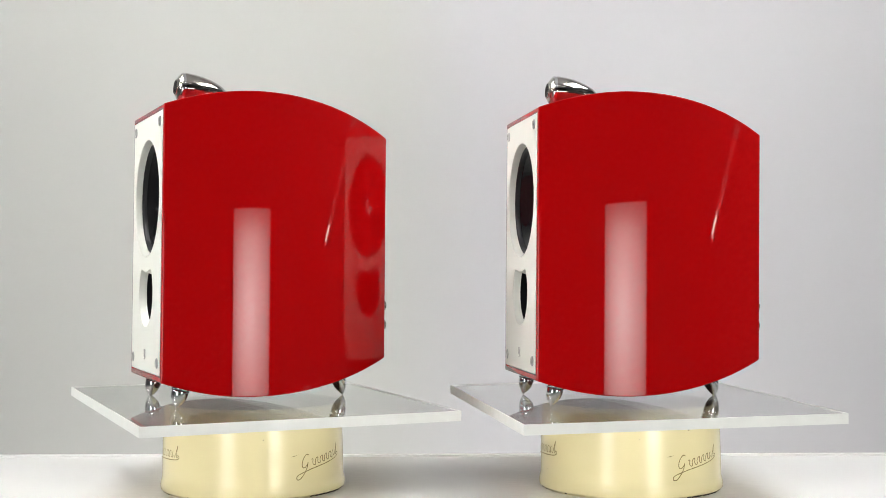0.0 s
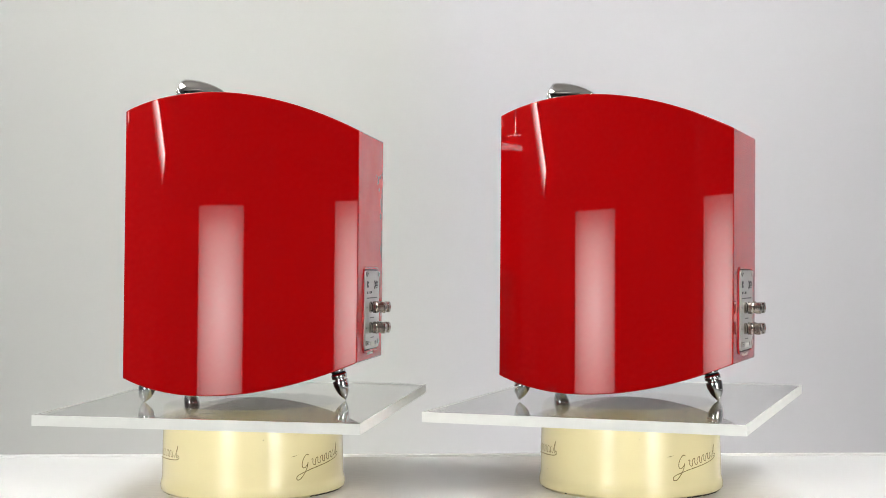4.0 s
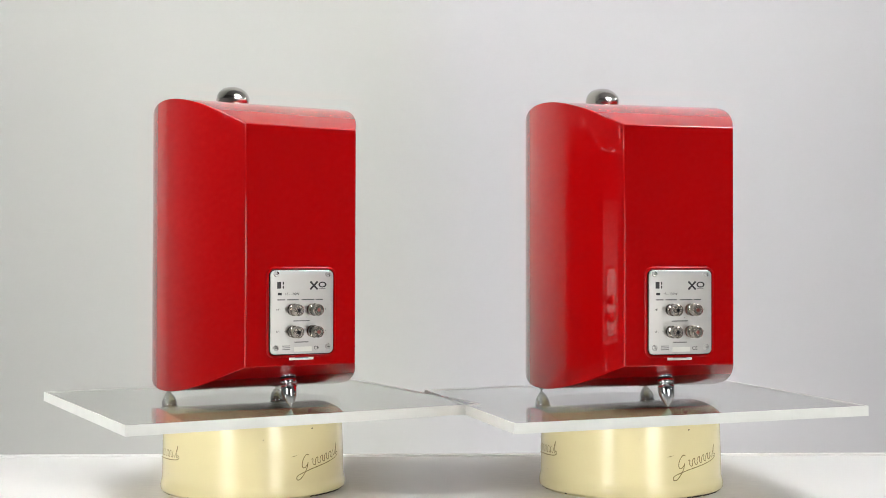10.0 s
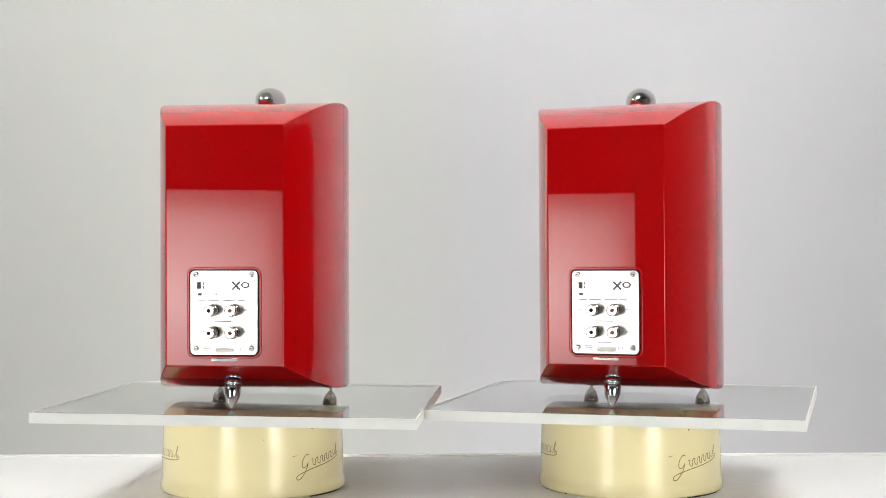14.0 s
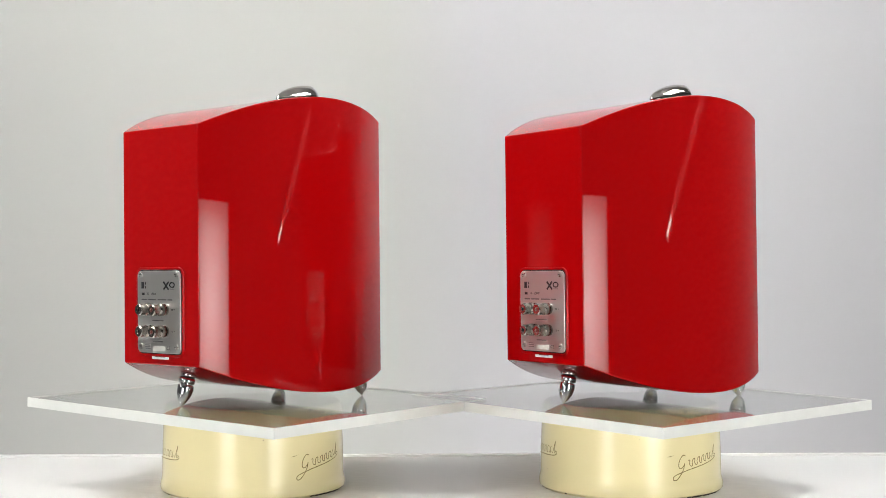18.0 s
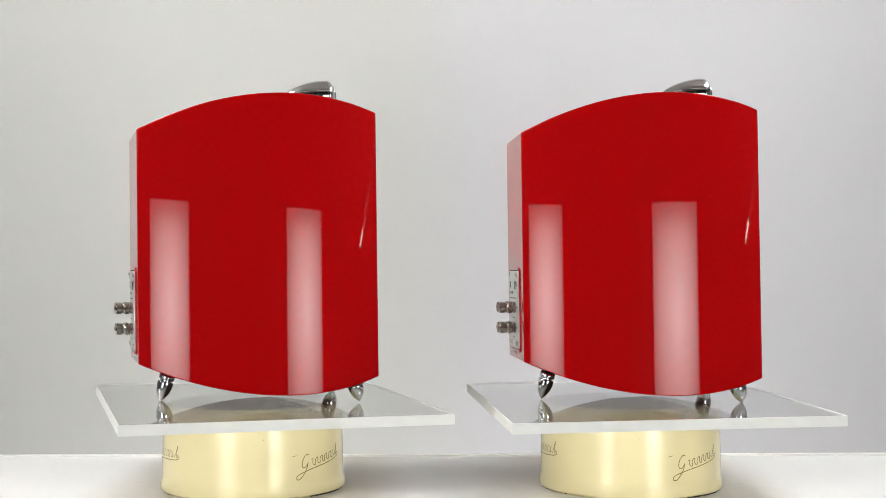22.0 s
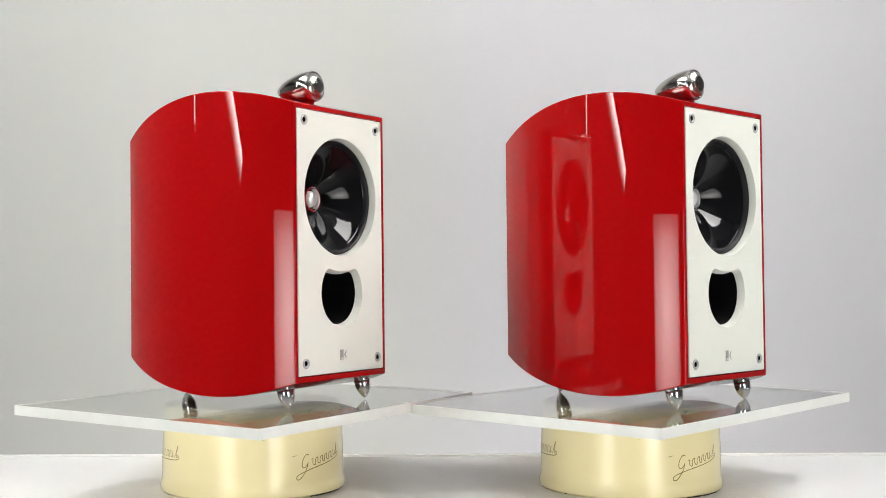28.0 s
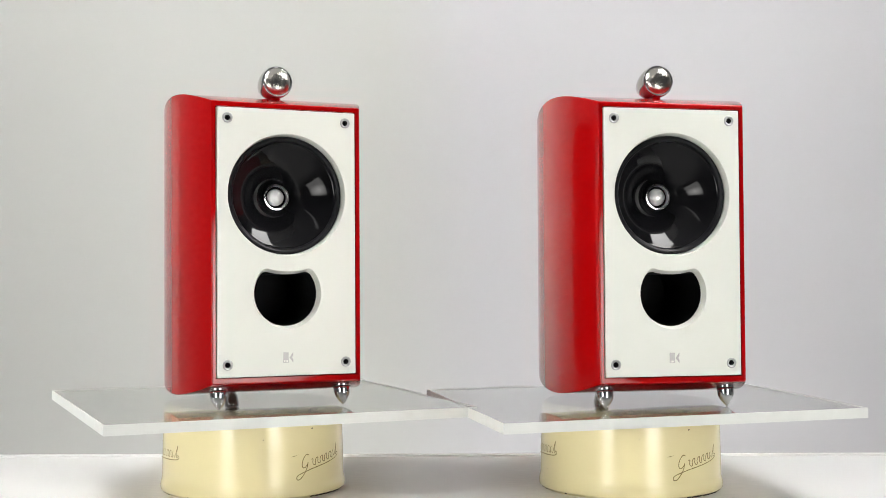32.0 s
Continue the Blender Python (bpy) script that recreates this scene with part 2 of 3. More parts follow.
def box(sx, sy, sz, bevel=0.0, seg=2, at=(0, 0, 0)):
    bm = bmesh.new()
    bmesh.ops.create_cube(bm, size=1)
    bmesh.ops.scale(bm, vec=(sx, sy, sz), verts=bm.verts)
    if bevel:
        bmesh.ops.bevel(bm, geom=bm.edges[:], offset=bevel, segments=seg, affect="EDGES", profile=0.5)
    bmesh.ops.translate(bm, vec=at, verts=bm.verts)
    return bm


def lathe(profile, n=40, m=None, close=False):
    """Turns a profile of (radius, height) about z; then the pose m."""
    bm = bmesh.new()
    rings = []
    for r, h in profile:
        if r < 1e-6:
            rings.append([bm.verts.new((0, 0, h))])
        else:
            rings.append([bm.verts.new((r * math.cos(2 * math.pi * i / n), r * math.sin(2 * math.pi * i / n), h)) for i in range(n)])
    pairs = list(zip(rings, rings[1:])) + ([(rings[-1], rings[0])] if close else [])
    for a, b in pairs:
        for i in range(n):
            j = (i + 1) % n
            if len(a) == 1 and len(b) > 1:
                bm.faces.new((a[0], b[i], b[j]))
            elif len(b) == 1 and len(a) > 1:
                bm.faces.new((a[i], a[j], b[0]))
            elif len(a) > 1:
                bm.faces.new((a[i], a[j], b[j], b[i]))
    bmesh.ops.recalc_face_normals(bm, faces=bm.faces[:])
    if m is not None:
        bmesh.ops.transform(bm, matrix=m, verts=bm.verts)
    return bm


def rounded_rect(w, h, r, n=6, cx=0.0, cy=0.0):
    out = []
    for sx, sy, a0 in ((1, 1, 0), (-1, 1, 90), (-1, -1, 180), (1, -1, 270)):
        for i in range(n + 1):
            a = radians(a0 + 90 * i / n)
            out.append((cx + sx * (w / 2 - r) + r * math.cos(a), cy + sy * (h / 2 - r) + r * math.sin(a)))
    return out


def circle(cx, cy, r, n=64):
    return [(cx + r * math.cos(2 * math.pi * i / n), cy + r * math.sin(2 * math.pi * i / n)) for i in range(n)]


def plate(loops, depth, bevel, m=None):
    """A flat plate from closed outlines (the inner ones are holes), with rounded rims."""
    cu = bpy.data.curves.new("outline", "CURVE")
    cu.dimensions, cu.fill_mode = "2D", "BOTH"
    cu.extrude, cu.bevel_depth, cu.bevel_resolution = depth / 2 - bevel, bevel, 2
    cu.offset = -bevel
    for pts in loops:
        s = cu.splines.new("POLY")
        s.points.add(len(pts) - 1)
        for p, (x, y) in zip(s.points, pts):
            p.co = (x, y, 0, 1)
        s.use_cyclic_u = True
    ob = bpy.data.objects.new("outline", cu)
    scene.collection.objects.link(ob)
    me = bpy.data.meshes.new_from_object(ob.evaluated_get(bpy.context.evaluated_depsgraph_get()))
    bpy.data.objects.remove(ob)
    bpy.data.curves.remove(cu)
    if m is not None:
        me.transform(m)
    return me


def lettering(text, size, m, align="LEFT"):
    cu = bpy.data.curves.new("lettering", "FONT")
    cu.body, cu.size, cu.extrude, cu.align_x, cu.align_y = text, size, 0.0001, align, "CENTER"
    ob = bpy.data.objects.new("lettering", cu)
    scene.collection.objects.link(ob)
    me = bpy.data.meshes.new_from_object(ob.evaluated_get(bpy.context.evaluated_depsgraph_get()))
    bpy.data.objects.remove(ob)
    bpy.data.curves.remove(cu)
    me.transform(m)
    return me


def extrude_outline(pts, y0, y1, pts2=None):
    """Side walls between an outline (x, z) at depth y0 and its like at y1."""
    bm = bmesh.new()
    a = [bm.verts.new((x, y0, z)) for x, z in pts]
    b = [bm.verts.new((x, y1, z)) for x, z in (pts2 or pts)]
    for i in range(len(a)):
        j = (i + 1) % len(a)
        bm.faces.new((a[i], a[j], b[j], b[i]))
    return bm


FRONT = pose(0, 0, 0, 90, 0, 0)            # outline plane x, y to x, z, facing the loudspeaker's front
BACK = pose(0, 0, 0, 90, 0, 180)           # the same, facing its back

# ---- the room ----
ROOM_X, ROOM_Y0, ROOM_Y1, ROOM_Z = 2.4, -3.4, 0.95, 2.6


def room():
    def slab(name, sx, sy, sz, at, material, label):
        ob = part(name, box(sx, sy, sz), material)
        ob.location = at
        return tagged(ob, label, kind="structure")
    w = 2 * ROOM_X
    d = ROOM_Y1 - ROOM_Y0
    my = (ROOM_Y0 + ROOM_Y1) / 2
    slab("wall_north", w, 0.1, ROOM_Z, (0, ROOM_Y1 + 0.05, ROOM_Z / 2), PLAINWALL, "plain grey painted studio wall behind the backdrop")
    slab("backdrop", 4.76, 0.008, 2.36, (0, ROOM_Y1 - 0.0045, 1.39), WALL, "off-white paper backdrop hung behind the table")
    slab("wall_south", w, 0.1, ROOM_Z, (0, ROOM_Y0 - 0.05, ROOM_Z / 2), DARKWALL, "unseen studio wall with the room's dimness put into its colour")
    slab("wall_west", 0.1, d + 0.2, ROOM_Z, (-ROOM_X - 0.05, my, ROOM_Z / 2), PLAINWALL, "plain grey painted studio wall")
    slab("wall_east", 0.1, d + 0.2, ROOM_Z, (ROOM_X + 0.05, my, ROOM_Z / 2), PLAINWALL, "plain grey painted studio wall")
    slab("floor", w + 0.2, d + 0.2, 0.1, (0, my, -0.05), FLOORM, "grey studio floor")
    slab("ceiling", w + 0.2, d + 0.2, 0.1, (0, my, ROOM_Z + 0.05), CEILM, "plain grey painted studio ceiling")


def table():
    t = tagged(new("table"), "long table with a grey-brown laminate top painted pale farther out, against the wall", "table")
    y0, y1 = -0.24, 0.262
    part("tabletop", box(2.2, y1 - y0, 0.03, 0.002, at=(0, (y0 + y1) / 2, TABLE_Z - 0.015)), TOP, t, "grey-brown laminate with a pale haze painted in away from the tins")
    part("edge_strip", box(2.2, 0.012, 0.034, 0.002, at=(0, y1 + 0.0065, TABLE_Z - 0.014)), LIP, t, "pale raised edge strip")
    leg = box(0.05, 0.05, TABLE_Z - 0.03, 0.003, at=(0, 0, (TABLE_Z - 0.03) / 2))
    me = bpy.data.meshes.new("leg")
    leg.to_mesh(me)
    leg.free()
    for x in (-1.02, 1.02):
        for y in (y0 + 0.06, y1 - 0.06):
            part("leg", me, STEEL, t, m=pose(x, y, 0))
    return t


def softbox(x, y, aim, label):
    """A lit softbox on a stand: tapered black shell, diffuser, pole and three legs."""
    t = tagged(new("softbox"), label, "studio light", group="softboxes beside the camera")
    t.matrix_basis = Matrix.Translation((x, y, 0)) @ pose(0, 0, 0, 0, 0, math.degrees(math.atan2(aim[1] - y, aim[0] - x)) - 90)
    w, h, z, lamp = 0.560, 0.86, 0.785, 0.15
    bm = bmesh.new()
    a = [bm.verts.new((sx * w / 2, 0.012, sz * h / 2)) for sx, sz in ((1, 1), (-1, 1), (-1, -1), (1, -1))]
    b = [bm.verts.new((sx * 0.06, -0.22, sz * 0.06)) for sx, sz in ((1, 1), (-1, 1), (-1, -1), (1, -1))]
    for i in range(4):
        j = (i + 1) % 4
        bm.faces.new((a[i], a[j], b[j], b[i]))
    bm.faces.new(b)
    part("shell", bm, BLACK, t, "black fabric shell", pose(0, 0, z))
    part("diffuser", box(w - 0.006, 0.006, h - 0.006, at=(0, 0, -lamp)), SOFT, t, "glowing white diffuser cloth", pose(0, 0, z + lamp))
    part("lamp_head", lathe([(0, -0.10), (0.05, -0.10), (0.055, 0), (0, 0)], 20), BLACK, t, m=pose(0, -0.22, z, -90))
    part("pole", lathe([(0, 0.25), (0.012, 0.25), (0.012, z), (0, z)], 14), STEEL, t, m=pose(0, -0.27, 0))
    for k in range(3):
        bm = lathe([(0, 0), (0.009, 0), (0.009, 0.40), (0, 0.40)], 10, pose(0, 0, 0.32, 180 - 37, 0, 0))
        part("leg", bm, STEEL, t, m=pose(0, -0.27, 0, 0, 0, 120 * k + 30))
    return t


def glint_strip(x, y, z, length, lean, lit, label, width=0.085):
    """A narrow glowing strip, added out of view for a slanting glint; leans up and back, hung from the ceiling by two
    wires.
    """
    t = tagged(new("glint_strip"), label, "studio light", group="strip lights at the sides")
    side = 1 if x < 0 else -1
    up = Matrix.Translation((x, y, z)) @ pose(0, 0, 0, -lean, 0, 0) @ pose(0, 0, 0, 0, 0, -90 * side)
    part("housing", box(width + 0.02, 0.05, length, 0.006, 2, at=(0, -0.032, length / 2)), LABEL, t, "white metal housing", up)
    part("diffuser", box(width, 0.008, length - 0.02, at=(0, 0.0, length / 2)), lit, t, "glowing white diffuser", up)
    for f in (0.15, 0.85):
        foot = up @ Vector((0, -0.032, length * f))
        part("wire", lathe([(0, 0), (0.0015, 0), (0.0015, ROOM_Z - foot.z), (0, ROOM_Z - foot.z)], 6), STEEL, t, m=Matrix.Translation(foot))
    return t


def diffuser_cloth(x, y, shape, lit):
    """A taut white cloth beside the table, hung from the ceiling on two wires; its light is its own emission."""
    t = tagged(new("diffuser_cloth"), "taut white diffuser cloth given a glow of its own, hung on wires", "diffuser", group="diffuser cloths at the sides")
    stand = Matrix.Translation((x, y, 0)) @ pose(0, 0, 0, 90, 0, 90)
    part("cloth", plate([shape], 0.006, 0.001), lit, t, "pale glowing cloth", stand)
    top = max(z for _, z in shape)
    ends = [u for u, z in shape if z > top - 0.01]
    for u in (min(ends) + 0.03, max(ends) - 0.03):
        part("wire", lathe([(0, top), (0.0012, top), (0.0012, ROOM_Z), (0, ROOM_Z)], 6), STEEL, t, m=pose(x, y + u, 0))
    return t


def ceiling_light(x, y, w, d, z=2.58, tilt=0.0):
    """A flat light panel under the ceiling, or an added fill panel tilted and hung lower on two wires."""
    t = tagged(new("ceiling_light"), "flat lit light panel with a white frame" + (" hung tilted on wires as added side fill" if tilt else " on the ceiling"), "ceiling light", group="light panels overhead")
    t.location = (x, y, z)
    lean = pose(0, 0, 0, 0, tilt, 0)
    part("frame", plate([rounded_rect(w + 0.05, d + 0.05, 0.01), rounded_rect(w, d, 0.005)], 0.04, 0.002), LABEL, t, m=lean)
    part("diffuser", box(w, d, 0.01), SIDE_PANEL if tilt else PANEL, t, "glowing diffuser", lean)
    if tilt:
        part("back", box(w, d, 0.004, at=(0, 0, 0.016)), LABEL, t, "white metal back", lean)
        for f in (-0.4, 0.4):
            part("wire", lathe([(0, 0.02), (0.0015, 0.02), (0.0015, ROOM_Z - z), (0, ROOM_Z - z)], 6), STEEL, t, m=pose(0, f * d, 0))
    return t


def glint_tube(x, y, z0, z1, z_hang):
    """A thin upright glowing tube with end caps, hung on a wire; added unseen for a narrow glint."""
    t = tagged(new("glint_tube"), "thin upright glowing tube on a wire, added for a narrow glint", "studio light")
    t.location = (x, y, 0)
    part("tube", lathe([(0, z0), (0.005, z0), (0.005, z1), (0, z1)], 16), TUBE, t, "glowing white tube")
    for z in (z0 - 0.02, z1):
        part("end_cap", lathe([(0, z), (0.007, z), (0.007, z + 0.02), (0, z + 0.02)], 16), LABEL, t, "white end cap")
    part("wire", lathe([(0, z1 + 0.02), (0.0012, z1 + 0.02), (0.0012, z_hang), (0, z_hang)], 6), STEEL, t)
    return t


def reflection_roll(x, y, r, h, tint):
    """A roll of background paper stood on end, its loose edge hanging a little open; added unseen to give faint
    reflected bands.
    """
    t = tagged(new("reflection_roll"), "tall grey roll of paper on end, added for faint reflected bands", "paper roll", group="paper rolls by the wall")
    t.location = (x, y, 0)
    bm = bmesh.new()
    n = 40
    ring = [(r * (1 - 0.12 * i / n) * math.cos(2.4 * math.pi * 2 * i / n), r * (1 - 0.12 * i / n) * math.sin(2.4 * math.pi * 2 * i / n)) for i in range(n + 1)]
    low = [bm.verts.new((a, b, 0.002)) for a, b in ring]
    high = [bm.verts.new((a, b, h)) for a, b in ring]
    for i in range(n):
        bm.faces.new((low[i], low[i + 1], high[i + 1], high[i]))
    part("paper", bm, tint, t, "rolled grey paper")
    part("core", lathe([(r * 0.55, 0.0), (r * 0.6, 0.0), (r * 0.6, h + 0.03), (r * 0.55, h + 0.03)], 28, close=True), TARNISH, t, "brown cardboard core")
    return t


def backdrop_fill(x, y, w):
    """A long low fill lamp, added unseen on the floor behind the table to brighten the foot of the backdrop."""
    t = tagged(new("floor_fill_light"), "long low black fill lamp added on the floor behind the table", "studio light")
    t.location = (x, y, 0)
    lean = pose(0, 0, 0.22, -35)
    part("housing", box(w + 0.04, 0.15, 0.06, 0.004, 2, at=(0, 0, -0.035)), BLACK, t, "black metal housing", lean)
    part("diffuser", box(w, 0.12, 0.006), WASH, t, "glowing white diffuser", lean)
    for sx in (-1, 1):
        part("foot", box(0.05, 0.22, 0.15, 0.004, 2, at=(sx * w * 0.4, 0, 0.0751)), BLACK, t, "black metal foot")
    return t


# ---- the tins ----
def tin(axis, turn, drop, label):
    """The round enamel tin, turned upside down under the board, with its printed script as strokes."""
    t = tagged(new("tin"), label, "tin", group="tins under the boards")
    t.matrix_basis = pose(axis[0], axis[1], TABLE_Z, 0, 0, turn)
    top = BOARD_Z - BOARD_DROP - drop - BOARD_T - 0.0016 - TABLE_Z
    R = 0.1172
    prof = [(0, 0.001), (R - 0.004, 0.001), (R - 0.0012, 0.0), (R + 0.0018, 0.003), (R + 0.0024, 0.008), (R + 0.0016, 0.0125), (R + 0.0006, 0.0155),
            (R, 0.02), (R - 0.0004, top * 0.5), (R - 0.0018, top - 0.009), (R - 0.0028, top - 0.004), (R - 0.0055, top - 0.0006), (R - 0.0065, top - 0.0012), (0, top - 0.0012)]
    part("body", lathe(prof, 128), CREAM, t)
    part("end_plate", lathe([(R - 0.0062, top - 0.0008), (R - 0.009, top), (0, top)], 96), TARNISH, t, "tarnished bare metal end")

    def on_can(a, h, off=0.0004):
        r = R + 0.0001 + off - 0.0018 * max(0, (h - 0.055) / 0.04)
        return (r * math.sin(a), -r * math.cos(a), h)

    def stroke(name, pts, width, material, label="", smooth=False):
        """A ribbon on the tin's side through (angle, height) points."""
        bm = bmesh.new()
        prev = None
        if smooth:
            fine = []
            ext = [pts[0]] + list(pts) + [pts[-1]]
            for p0, p1, p2, p3 in zip(ext, ext[1:], ext[2:], ext[3:]):
                for k in range(5):
                    u = k / 5
                    fine.append(tuple(0.5 * (2 * b + (c - a) * u + (2 * a - 5 * b + 4 * c - d) * u * u + (3 * b - a - 3 * c + d) * u ** 3) for a, b, c, d in zip(p0, p1, p2, p3)))
            pts = fine + [pts[-1]]
        for i, (a, h) in enumerate(pts):
            p0, p1 = pts[max(0, i - 1)], pts[min(len(pts) - 1, i + 1)]
            dx, dy = (p1[0] - p0[0]) * R, p1[1] - p0[1]
            ln = math.hypot(dx, dy) or 1
            nx, ny = -dy / ln * width / 2, dx / ln * width / 2
            v = (bm.verts.new(on_can(a + nx / R, h + ny)), bm.verts.new(on_can(a - nx / R, h - ny)))
            if prev:
                bm.faces.new((prev[0], prev[1], v[1], v[0]))
            prev = v
        return part(name, bm, material, t, label)

    for a0, h0, lean in ((0.525, 0.0362, 0.17), (-1.49, 0.048, 0.02)):
        # a round first stroke, a running wave, a tall last stroke and a long looped tail
        first = [(0.0105 - 0.0062 * (1 - math.cos(q)) / 1.3 + 0.002 * math.sin(q), 0.0085 + 0.0078 * math.sin(q)) for q in (0.9 + 5.0 * i / 18 for i in range(19))]
        wave = [(0.0150 + 0.0420 * i / 60 + 0.0010 * math.sin(2 * math.pi * i / 12 * 2), 0.0042 + 0.0042 * math.sin(2 * math.pi * i / 12 + 1.2)) for i in range(61)]
        last = [(0.0580, 0.0030), (0.0600, 0.0005), (0.0630, 0.0060), (0.0668, 0.0150), (0.0650, 0.0070), (0.0645, 0.0010), (0.0670, 0.0008)]
        tail = [(0.0095, 0.006), (0.0075, -0.001), (0.0035, -0.007), (-0.002, -0.012), (-0.0065, -0.0125), (-0.0065, -0.0085), (0.000, -0.0052), (0.014, -0.0036),
                (0.030, -0.0034), (0.046, -0.0034), (0.062, -0.0028), (0.0690, -0.0008), (0.0695, 0.0020), (0.0660, 0.0030)]
        for name, pts in (("printed_stroke", first), ("printed_wave", wave), ("printed_stroke", last), ("printed_tail", tail)):
            stroke(name, [(a0 + x / R, h0 + y + max(0, x) * lean) for x, y in pts], 0.0010, GOLD, smooth=True)
    rnd = random.Random(4)
    for a, h, w in ((0.637, top - 0.0045, 0.0042), (0.67, top - 0.0165, 0.0018), (-1.11, 0.027, 0.0014), (-0.80, 0.0155, 0.0012), (0.1, 0.075, 0.001)):
        stroke("chip", [(a + rnd.uniform(-.3, .3) * w / R + (i - 2) * w * 0.22 / R, h + rnd.uniform(-.1, .1) * w) for i in range(5)], w * 0.8, RUST)
    for i in range(3):
        stroke("scratch", [(0.40 + 0.012 * i + 0.028 * j, 0.0525 + 0.0006 * j * j * 0.5 + 0.0004 * i) for j in range(4 - i)], 0.00025, GOLD)
    for k in range(46):
        a = rnd.choice((rnd.gauss(0.86, 0.12), rnd.gauss(0.86, 0.10), rnd.gauss(0.9, 0.2), rnd.uniform(-1.3, 1.4)))
        w = rnd.uniform(0.0008, 0.0024)
        bm = bmesh.new()
        vs = []
        for i in range(7):
            q = 2 * math.pi * i / 7
            x, z = a + w * (1.6 * math.cos(q)) * rnd.uniform(0.7, 1.2) / R, max(0.0006, 0.0012 + 0.0014 * math.sin(q) * rnd.uniform(0.5, 1.2))
            r = R + 0.0004 + (z - 0.0006) * 0.75
            vs.append(bm.verts.new((r * math.sin(x), -r * math.cos(x), z)))
        bm.faces.new(vs)
        part("chip", bm, RUST, t, "dark chip in the enamel rim")
    return t


# ---- the boards ----
def board(label):
    t = tagged(new("acrylic_board"), label, "board", group="acrylic boards")
    hx, hy, th = 0.2276, 0.1932, BOARD_T
    slab = part("slab", box(2 * hx, 2 * hy, th, 0.0006, 1, at=(0, 0, -th / 2)), ACRYLIC, t)
    slab.visible_shadow = False
    for k in range(4):
        long, out = (hx, hy) if k % 2 == 0 else (hy, hx)
        part("sawn_edge", box(2 * long + 0.002, 0.0014, th + 0.0004, at=(0, -out - 0.0004, -th / 2)), FROST, t, "milky sawn edge", pose(0, 0, 0, 0, 0, 90 * k))
    return t


# ---- the loudspeakers ----
LIFT = 0.1573
Y_FRONT, Y_REAR = -0.1439, 0.1536
Y_PANEL = Y_FRONT + 0.0018


def top_z(y):
    d = y + 0.026
    return 0.3843 - (1.417 if d < 0 else 1.374) * d * d


def bottom_z(y):
    d = y + 0.036
    return 0.0097 + (1.53 if d < 0 else 1.165) * d * d


def half_w(y):
    d = y + 0.0312
    a = abs(d)
    return 0.1162 - ((1.43 * a * a + 3.3 * a ** 3) if d < 0 else (0.969 * a * a + 1.838 * a ** 3))


def cabinet_body():
    """Barrel-shaped cabinet: sides, top and bottom all bow; the front is a rim round the baffle."""
    bm = bmesh.new()
    n = 40
    rings = []
    for i in range(n + 1):
        y = Y_FRONT + (Y_REAR - Y_FRONT) * i / n
        w, zt, zb = half_w(y), top_z(y), bottom_z(y)
        rings.append([bm.verts.new(p) for p in ((-w, y, zb), (w, y, zb), (w, y, zt), (-w, y, zt))])
    for a, b in zip(rings, rings[1:]):
        for i in range(4):
            j = (i + 1) % 4
            bm.faces.new((a[i], b[i], b[j], a[j]))
    bm.faces.new(rings[-1])
    w, zt, zb = half_w(Y_FRONT) - 0.0048, top_z(Y_FRONT) - 0.0056, bottom_z(Y_FRONT) + 0.0066
    inner = [bm.verts.new(p) for p in ((-w, Y_FRONT, zb), (w, Y_FRONT, zb), (w, Y_FRONT, zt), (-w, Y_FRONT, zt))]
    deep = [bm.verts.new((v.co.x, Y_FRONT + 0.012, v.co.z)) for v in inner]
    for i in range(4):
        j = (i + 1) % 4
        bm.faces.new((rings[0][j], rings[0][i], inner[i], inner[j]))
        bm.faces.new((inner[j], inner[i], deep[i], deep[j]))
    bmesh.ops.recalc_face_normals(bm, faces=bm.faces[:])
    long = [e for e in bm.edges if len(e.link_faces) == 2 and e.calc_face_angle(0) > radians(40) and not all(v in inner or v in deep for v in e.verts)]
    bmesh.ops.bevel(bm, geom=long, offset=0.0014, segments=3, affect="EDGES", profile=0.5)
    return bm


def port_outline(grow=0.0, n=60):
    """A round port whose top is hollowed by the woofer's curve."""
    cz, r, wz, wr, rc = 0.1345, 0.0392 + grow, 0.2545, 0.0965 - grow, 0.009
    # rounded corner: inside the port circle, outside the woofer's arc
    d = wz - cz
    a, b = r - rc, wr + rc
    y = (a * a - b * b + d * d) / (2 * d)
    x = math.sqrt(max(1e-9, a * a - y * y))
    out = []
    ang = math.atan2(y, x)
    up = math.atan2(y - d, x)
    for i in range(n + 1):
        q = ang - (2 * math.pi - (math.pi - 2 * ang)) * 0 - i / n * (math.pi + 2 * ang)
        out.append((r * math.cos(q), cz + r * math.sin(q)))
    # left corner, hollow top, right corner
    end = math.pi - ang
    to = math.atan2(d - y, x)
    for i in range(1, 8):
        q = end - i / 8 * (end - to)
        out.append((-x + rc * math.cos(q), cz + y + rc * math.sin(q)))
    for i in range(0, 15):
        u = math.atan2(y - d, -x)
        v = math.atan2(y - d, x)
        q = u + i / 14 * (v - u)
        out.append((wr * math.cos(q), wz + wr * math.sin(q)))
    for i in range(1, 8):
        q = (math.pi - to) - i / 8 * (math.pi - to - ang)
        out.append((x + rc * math.cos(q), cz + y + rc * math.sin(q)))
    return out


def ogive(tip, height, radius, n=12):
    """A bullet's outline from its point up."""
    return [(0, tip), (0.0005, tip)] + [(max(0.0007, radius * (1 - (1 - k / n) ** 2.25)), tip + height * k / n) for k in range(1, n + 1)]


